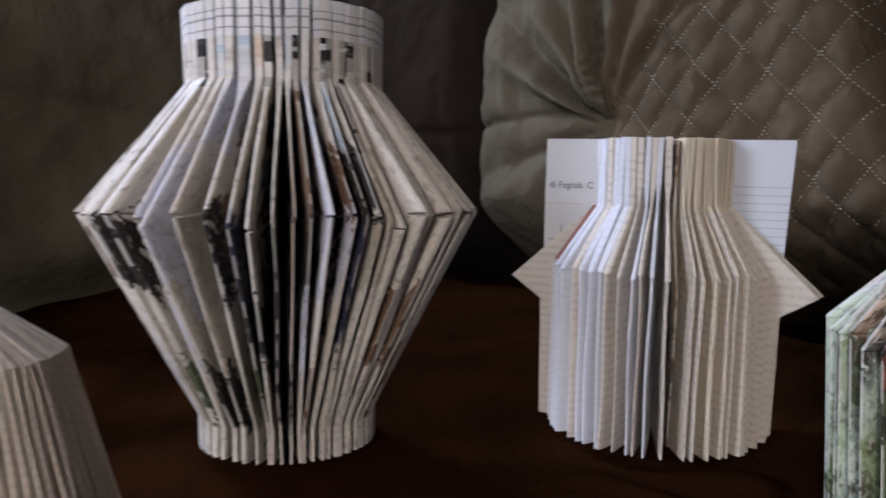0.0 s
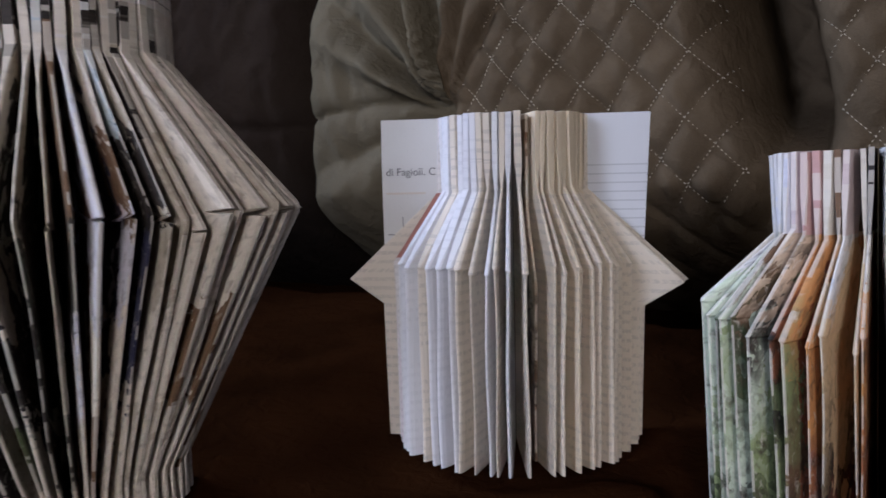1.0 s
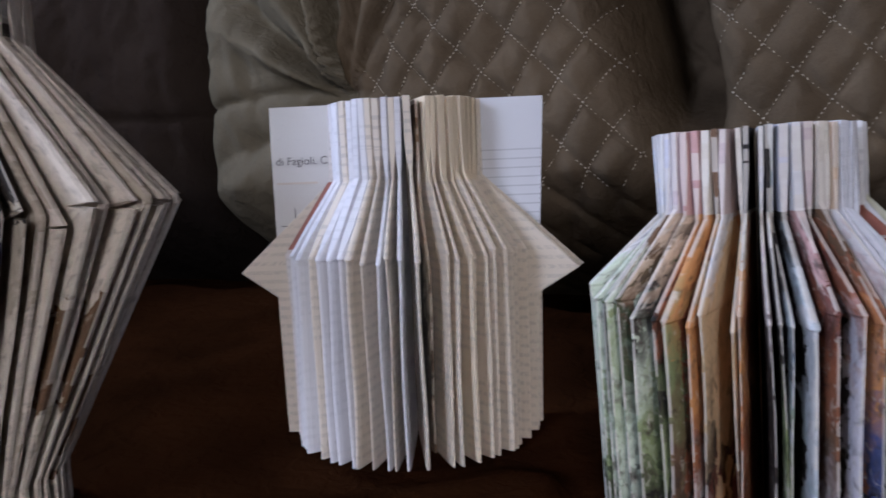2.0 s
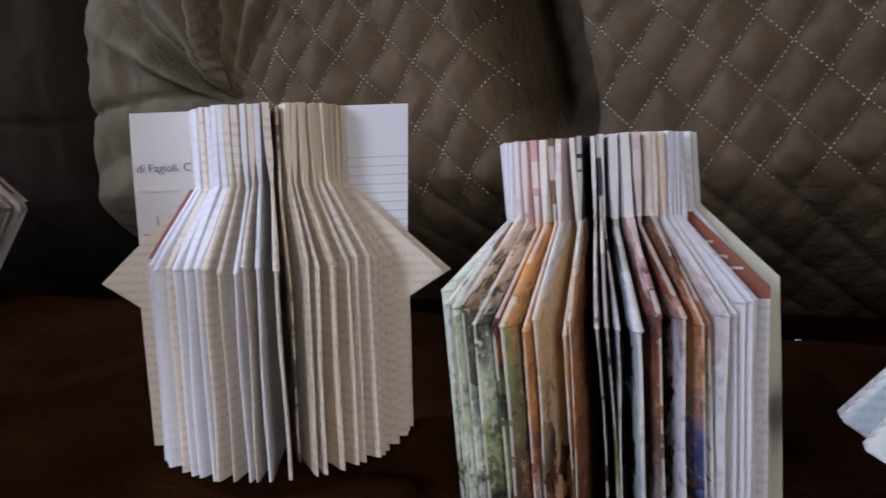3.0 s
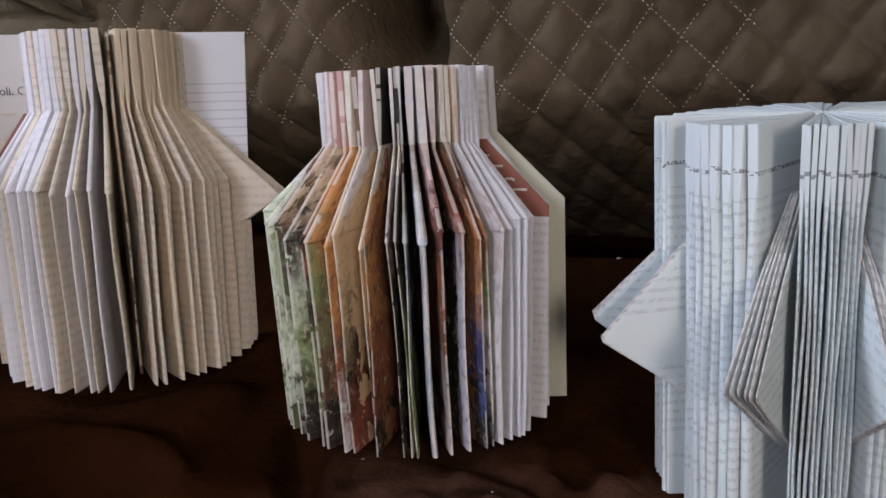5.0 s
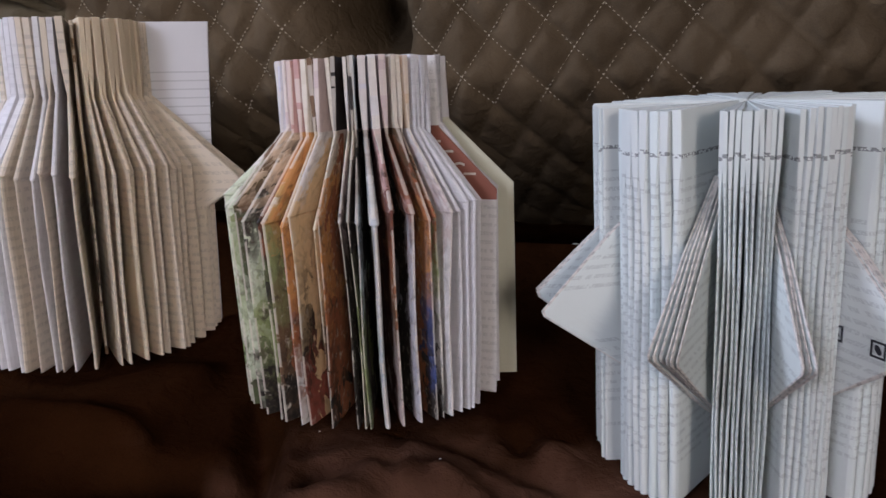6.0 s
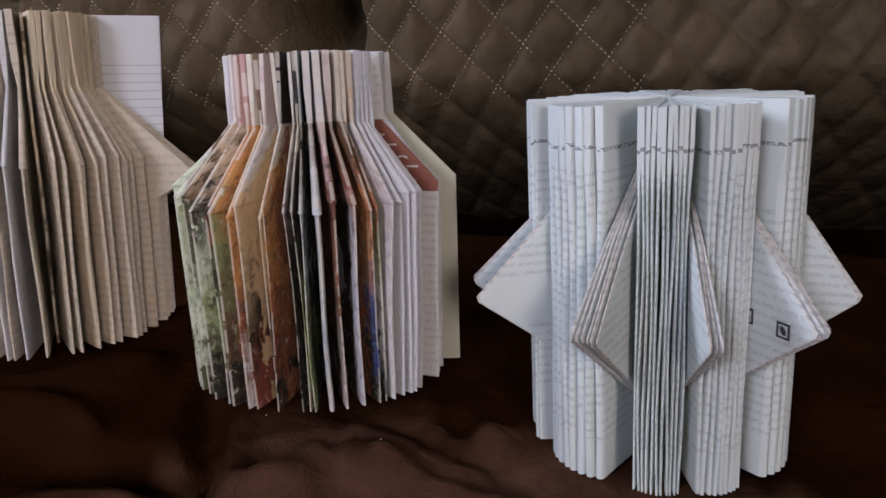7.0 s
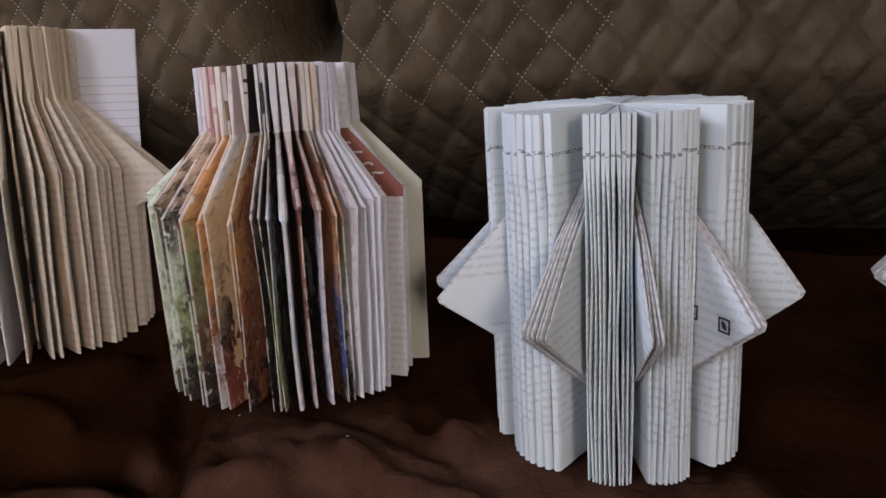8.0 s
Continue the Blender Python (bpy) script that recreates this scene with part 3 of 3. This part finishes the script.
leaf(panel_book, [(0.080, 0.004), (0.0866, 0.131), (0.0545, 0.179), (0.0515, 0.229)], -68.8, REDTOP, 0.0030, gap=0.5, rng=rng, label="leaf with a dark red printed corner")
leaf(panel_book, [(0.066, 0.004), (0.070, 0.120), (0.050, 0.165), (0.046, 0.228)], 16.2, SEPIA, 0.0026, gap=2.0, rng=rng, label="leaf printed with a brown picture")
lettering("lettering", "di Fagioli. C", 0.0078, INK, headed, pose(-0.0915, -0.0032, 0.191, 90, 0, 0), "grey printed heading")
for x, z, wide, high in ((-0.0915, 0.1775, 0.029, 0.0014), (-0.0800, 0.148, 0.0006, 0.013), (-0.0905, 0.148, 0.0105, 0.0006)):
    bar = part("print_bar", box(bmesh.new(), 0, 0, 0, wide, high, 0.0003), PALEINK if wide > 0.02 else INK, headed)
    bar.matrix_basis = pose(x, -0.0032, z, 90, 0, 0)

# ---- colour-printed cookery book folded to a jar ----
rng = random.Random(7)
jar_book = book_root("colour-printed cookbook with pages folded to a jar", -0.0855, 0.5290, -0.003, -75.2)
JAR = [(0.083, 0.0), (0.0875, 0.125), (0.051, 0.161), (0.051, 0.202)]
JAR_BANDS = (0.0, 0.026, 0.072, 0.117, 0.140, 0.162)
# degrees from the front; inks from the foot to the neck; the face's colour, dark ones being picture and painted gap
# shade
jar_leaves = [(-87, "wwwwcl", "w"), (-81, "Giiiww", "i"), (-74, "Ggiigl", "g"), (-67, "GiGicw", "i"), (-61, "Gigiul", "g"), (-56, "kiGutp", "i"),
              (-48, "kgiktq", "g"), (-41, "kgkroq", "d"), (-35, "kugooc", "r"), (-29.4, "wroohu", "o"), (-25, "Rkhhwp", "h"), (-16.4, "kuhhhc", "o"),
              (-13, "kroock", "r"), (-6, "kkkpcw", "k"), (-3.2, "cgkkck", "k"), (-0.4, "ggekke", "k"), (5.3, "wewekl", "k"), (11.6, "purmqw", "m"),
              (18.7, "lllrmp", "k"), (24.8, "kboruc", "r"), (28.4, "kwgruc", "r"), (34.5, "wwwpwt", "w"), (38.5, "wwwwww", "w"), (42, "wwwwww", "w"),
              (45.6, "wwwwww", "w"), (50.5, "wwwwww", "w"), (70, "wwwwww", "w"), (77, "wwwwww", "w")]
for i, (phi, codes, face) in enumerate(jar_leaves):
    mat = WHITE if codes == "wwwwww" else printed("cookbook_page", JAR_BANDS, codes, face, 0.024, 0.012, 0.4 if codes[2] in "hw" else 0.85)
    k = 0.95 if phi > 60 else 1.01 if phi < -60 else rng.uniform(0.98, 1.01)
    room = 0.5 * min(phi - jar_leaves[i - 1][0] if i else 5.0, jar_leaves[i + 1][0] - phi if i + 1 < len(jar_leaves) else 5.0)
    wide = rng.uniform(0.0022, 0.0032) if room > 2.2 else rng.uniform(0.0014, 0.0020)
    shape = jitter([(r * k, z - 0.008 * math.cos(radians(phi)) * (0.1 < z < 0.13)) for r, z in JAR], rng, 0.0018, 0.004)
    leaf(jar_book, shape, phi + rng.uniform(-0.4, 0.4), mat, wide, gap=min(0.8 * room, 2.0), bow=rng.uniform(-0.002, 0.002), lean=rng.uniform(-0.003, 0.003), rng=rng,
         tight=(0.163, min(0.9 * room, 2.6)), flare=0.9)
rusty = leaf(jar_book, [(r * 0.985, z) for r, z in JAR], 63.0, RUSTCARD, 0.0014, gap=0.8, rng=rng, label="white leaf with a rust-red printed top")
leaf(jar_book, [(0.089, 0.002), (0.0900, 0.125), (0.052, 0.165), (0.051, 0.202)], 84.0, ENDPAPER, 0.0022, gap=2.0, rng=rng, label="pale green printed endpaper", name="endpaper")

# ---- tall vase of magazine pages ----
rng = random.Random(11)
vase = book_root("tall vase folded from printed magazine pages", -0.4985, 0.3315, 0.008, -32.0)
VASE = [(0.066, 0.0), (0.066, 0.024), (0.143, 0.171), (0.145, 0.175), (0.0715, 0.262), (0.0725, 0.314)]
VASE_BANDS = (0.0, 0.027, 0.075, 0.122, 0.1735, 0.214, 0.263, 0.289)
RULES = ((0.301, 0.0007), (0.294, 0.0005), (0.306, 0.0004))
# degrees from the front; inks of the foot, three stretches up to the belly, two of the shoulder and the neck; the
# face's colour, dark ones with gap shade painted in
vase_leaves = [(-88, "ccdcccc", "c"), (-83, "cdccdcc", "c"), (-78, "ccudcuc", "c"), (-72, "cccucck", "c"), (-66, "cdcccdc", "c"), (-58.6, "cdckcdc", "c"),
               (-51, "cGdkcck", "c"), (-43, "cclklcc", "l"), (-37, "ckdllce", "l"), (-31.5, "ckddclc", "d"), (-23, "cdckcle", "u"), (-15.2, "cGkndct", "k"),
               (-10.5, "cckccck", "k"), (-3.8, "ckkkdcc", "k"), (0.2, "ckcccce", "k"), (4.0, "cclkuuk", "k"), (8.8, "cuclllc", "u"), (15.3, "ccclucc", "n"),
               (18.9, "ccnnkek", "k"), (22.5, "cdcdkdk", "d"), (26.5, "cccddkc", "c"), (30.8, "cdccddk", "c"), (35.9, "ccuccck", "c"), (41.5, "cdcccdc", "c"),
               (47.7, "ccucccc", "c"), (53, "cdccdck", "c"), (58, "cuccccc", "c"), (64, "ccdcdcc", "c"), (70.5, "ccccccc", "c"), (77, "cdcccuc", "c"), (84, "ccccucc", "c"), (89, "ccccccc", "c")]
for i, (phi, codes, face) in enumerate(vase_leaves):
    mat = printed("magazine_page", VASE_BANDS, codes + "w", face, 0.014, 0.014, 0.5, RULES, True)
    room = 0.5 * min(phi - vase_leaves[i - 1][0] if i else 5.0, vase_leaves[i + 1][0] - phi if i + 1 < len(vase_leaves) else 5.0)
    front = abs(phi) < 45
    k = rng.uniform(0.92, 1.0) if front else rng.uniform(0.98, 1.0)
    thick = rng.uniform(0.0036, 0.0062) if room > 2.3 else rng.uniform(0.0024, 0.0034)
    bow, lean = rng.uniform(-0.007, 0.007) if front else rng.uniform(-0.003, 0.003), rng.uniform(-0.003, 0.003)
    lip = rng.uniform(-0.010, 0.003) if front else rng.uniform(-0.002, 0.002)
    if phi > 24 or phi < -48:
        thick = 0.2 * math.tan(radians(room))
    gap, snug = min(0.7 * room, 1.1 if abs(phi) < 24 else 2.8), (0.2575, 0.98 * room)
    if i % 5 in (0, 3):
        whole = [(0.066, 0.0), (0.066, 0.024), (0.1445 * k, 0.172 + lip), (0.145 * k, 0.1755 + lip), (0.0715, 0.262), (0.0725, 0.314)]
        leaf(vase, jitter(whole, rng, 0.0008, 0.0012), phi, mat, thick, gap=gap, bow=bow, lean=lean, rng=rng, tight=snug)
    else:
        upper = [(0.125 * k, 0.1715 + lip), (0.145 * k, 0.1745 + lip), (0.0715, 0.262), (0.0725, 0.314)]
        lower = [(0.066, 0.0), (0.066, 0.024), (0.1445 * k - 0.0008, 0.172 + lip), (0.060, 0.181 + lip)]
        leaf(vase, jitter(upper, rng, 0.0008, 0.0012), phi, mat, thick, gap=gap, bow=bow, rng=rng, tight=snug)
        leaf(vase, jitter(lower, rng, 0.0008, 0.0012), phi + rng.uniform(-0.5, 0.5), mat, thick, gap=gap, bow=bow, lean=lean, rng=rng)

# ---- novel folded to a column with pointed wedges ----
rng = random.Random(21)
star_book = book_root("white novel folded to a column with diamond wedges", 0.1285, 0.490, -0.022, -90.0, 2.0)


def straight_group(book, lo, hi, count, full=0.0695):
    made = []
    for i in range(count):
        t = (i + 0.5) / count
        r = full - 0.0035 * (2 * t - 1) ** 2
        made.append(leaf(book, [(r - 0.001, 0.0), (r, 0.19)], lo + (hi - lo) * t, NOVEL, 0.0015 if lo == -15.5 else 0.0029 if lo == 11.5 else 0.0050, 0.008, gap=0.5 * (hi - lo) / count, bow=rng.uniform(-0.0006, 0.0006), rng=rng, tight=(0.166, 0.485 * (hi - lo) / count)))
    return made


def wedge_group(book, lo, hi, count, reach=0.106, tip=0.094):
    made = []
    for i in range(count):
        t = (i + 0.5) / count
        k = reach - 0.003 * rng.random()
        made.append(leaf(book, [(0.020, 0.030), (0.040, 0.042), (k - 0.001, tip - 0.003), (k, tip), (0.070, 0.129), (0.036, 0.158)], lo + (hi - lo) * t, NOVEL, 0.0013, 0.008, gap=0.5 * (hi - lo) / count, rng=rng, edge=TIPPED))
    return made


for lo, hi, count in ((-64, -29, 8), (-15.5, 5.8, 11), (11.5, 33, 9), (47, 80, 7)):
    side_group = straight_group(star_book, lo, hi, count)
straight_group(star_book, -79, -73, 3, 0.072)
straight_group(star_book, -104, -86, 6, 0.074)
for lo, hi, count, reach, tip in ((-27, -18, 6, 0.106, 0.092), (6.5, 10.5, 4, 0.104, 0.092), (33.5, 39, 4, 0.106, 0.094), (78, 88, 4, 0.098, 0.089), (-86, -82, 3, 0.106, 0.094), (-70, -66, 2, 0.106, 0.092)):
    wedges = wedge_group(star_book, lo, hi, count, reach, tip)
    if lo == 33.5:
        pictured = wedges[0]
for lo in (94, 130, 166, 202, 238):
    straight_group(star_book, lo, lo + (33 if lo < 230 else 16), 9 if lo < 230 else 5)


def on_leaf(phi, r, z, lift=0.0016):
    """The pose of print on the face of a leaf that looks to the front."""
    a = radians(phi)
    out, side = Vector((math.sin(a), -math.cos(a), 0)), Vector((math.cos(a), math.sin(a), 0))
    m = Matrix((out, Vector((0, 0, 1)), -side)).transposed().to_4x4()
    return Matrix.Translation(out * r - side * lift + Vector((0, 0, z))) @ m


lettering("lettering", "CK SWAN,", 0.0042, BLACKINK, side_group[0], on_leaf(49.6, 0.0445, 0.1695), "black running head")


def ornament(book, phi, r, z, size):
    """A small printed square with a leaf in it."""
    bm, e = bmesh.new(), size * 0.12
    for x0, y0, x1, y1 in ((0, 0, size, e), (0, size - e, size, size), (0, e, e, size - e), (size - e, e, size, size - e)):
        box(bm, x0, y0, 0, x1, y1, 0.0003)
    made = bmesh.ops.create_circle(bm, cap_ends=True, segments=10, radius=size * 0.33)
    bmesh.ops.transform(bm, verts=made["verts"], matrix=Matrix.Translation((size / 2, size / 2, 0.0002)) @ Matrix.Rotation(0.6, 4, "Z") @ Matrix.Diagonal((0.6, 1, 1, 1)))
    ob = part("ornament", bm, BLACKINK, book, "small black printed square ornament")
    ob.matrix_basis = on_leaf(phi, r, z)


ornament(pictured, 34.2, 0.0605, 0.087, 0.0075)
ornament(pictured, 34.2, 0.0825, 0.086, 0.0075)
block = part("print_block", box(bmesh.new(), 0, 0, 0, 0.006, 0.038, 0.0003), INK, side_group[0], "dark grey printed block")
block.matrix_basis = on_leaf(49.6, 0.054, 0.030)

lettering("lettering", "FC", 0.0150, PALEINK, rusty, on_leaf(63.0, 0.050, 0.130, 0.0012), "large pale printed letters")
for r, z, l in ((0.046, 0.152, 0.006), (0.066, 0.133, 0.008), (0.060, 0.1245, 0.012), (0.050, 0.146, 0.010)):
    bar = part("print_bar", box(bmesh.new(), 0, 0, 0, l, 0.0013, 0.0003), PALEINK, rusty)
    bar.matrix_basis = on_leaf(63.0, r, z, 0.0012)

# ---- second novel, of which a wedge comes into view ----
rng = random.Random(23)
next_book = book_root("white novel folded to a column with diamond wedges", 0.3775, 0.534, -0.029, -90.0)
for lo, hi, count in ((-64, -30, 8), (-17, 7, 8), (11, 34, 8), (48, 80, 8), (100, 170, 12), (190, 260, 12)):
    straight_group(next_book, lo, hi, count)
for lo, hi, count in ((-27, -18, 5), (7, 11, 4), (36, 46, 5), (84, 92, 5), (-90, -80, 5)):
    wedge_group(next_book, lo, hi, count)

# ---- tan book at the end of the row ----
rng = random.Random(31)
tan_book = book_root("tan paperback with pages folded to a cone", -0.490, 0.090, 0.0, -20.0)
CONE = [(0.104, 0.0), (0.075, 0.108), (0.030, 0.140)]
for i in range(44):
    leaf(tan_book, CONE, -88 + i * 4.1, TAN, 0.0074, gap=2.0, rng=rng)

# ---- crumbs and lint ----
LINT = Nodes("pale_lint", 0.9).done((0.62, 0.58, 0.52))
for x, y, size in ((0.019, 0.80, 0.004), (0.163, 0.411, 0.0022), (0.148, 0.405, 0.0014), (-0.02, 0.43, 0.0012), (-0.10, 0.46, 0.0010)):
    bm = bmesh.new()
    bmesh.ops.create_icosphere(bm, subdivisions=1, radius=size / 2)
    for v in bm.verts:
        v.co = Vector((v.co.x * 1.6, v.co.y * 0.8, v.co.z * 0.4)) * random.uniform(0.7, 1.2)
    ob = tagged(part("lint", bm, LINT, None), "tiny pale crumb of lint lying on the seat", "lint", "lint on the seat")
    ob.location = (x, y, float(seat_height(np.array([[x]]), np.array([[y]]))[0, 0]) + size * 0.2)
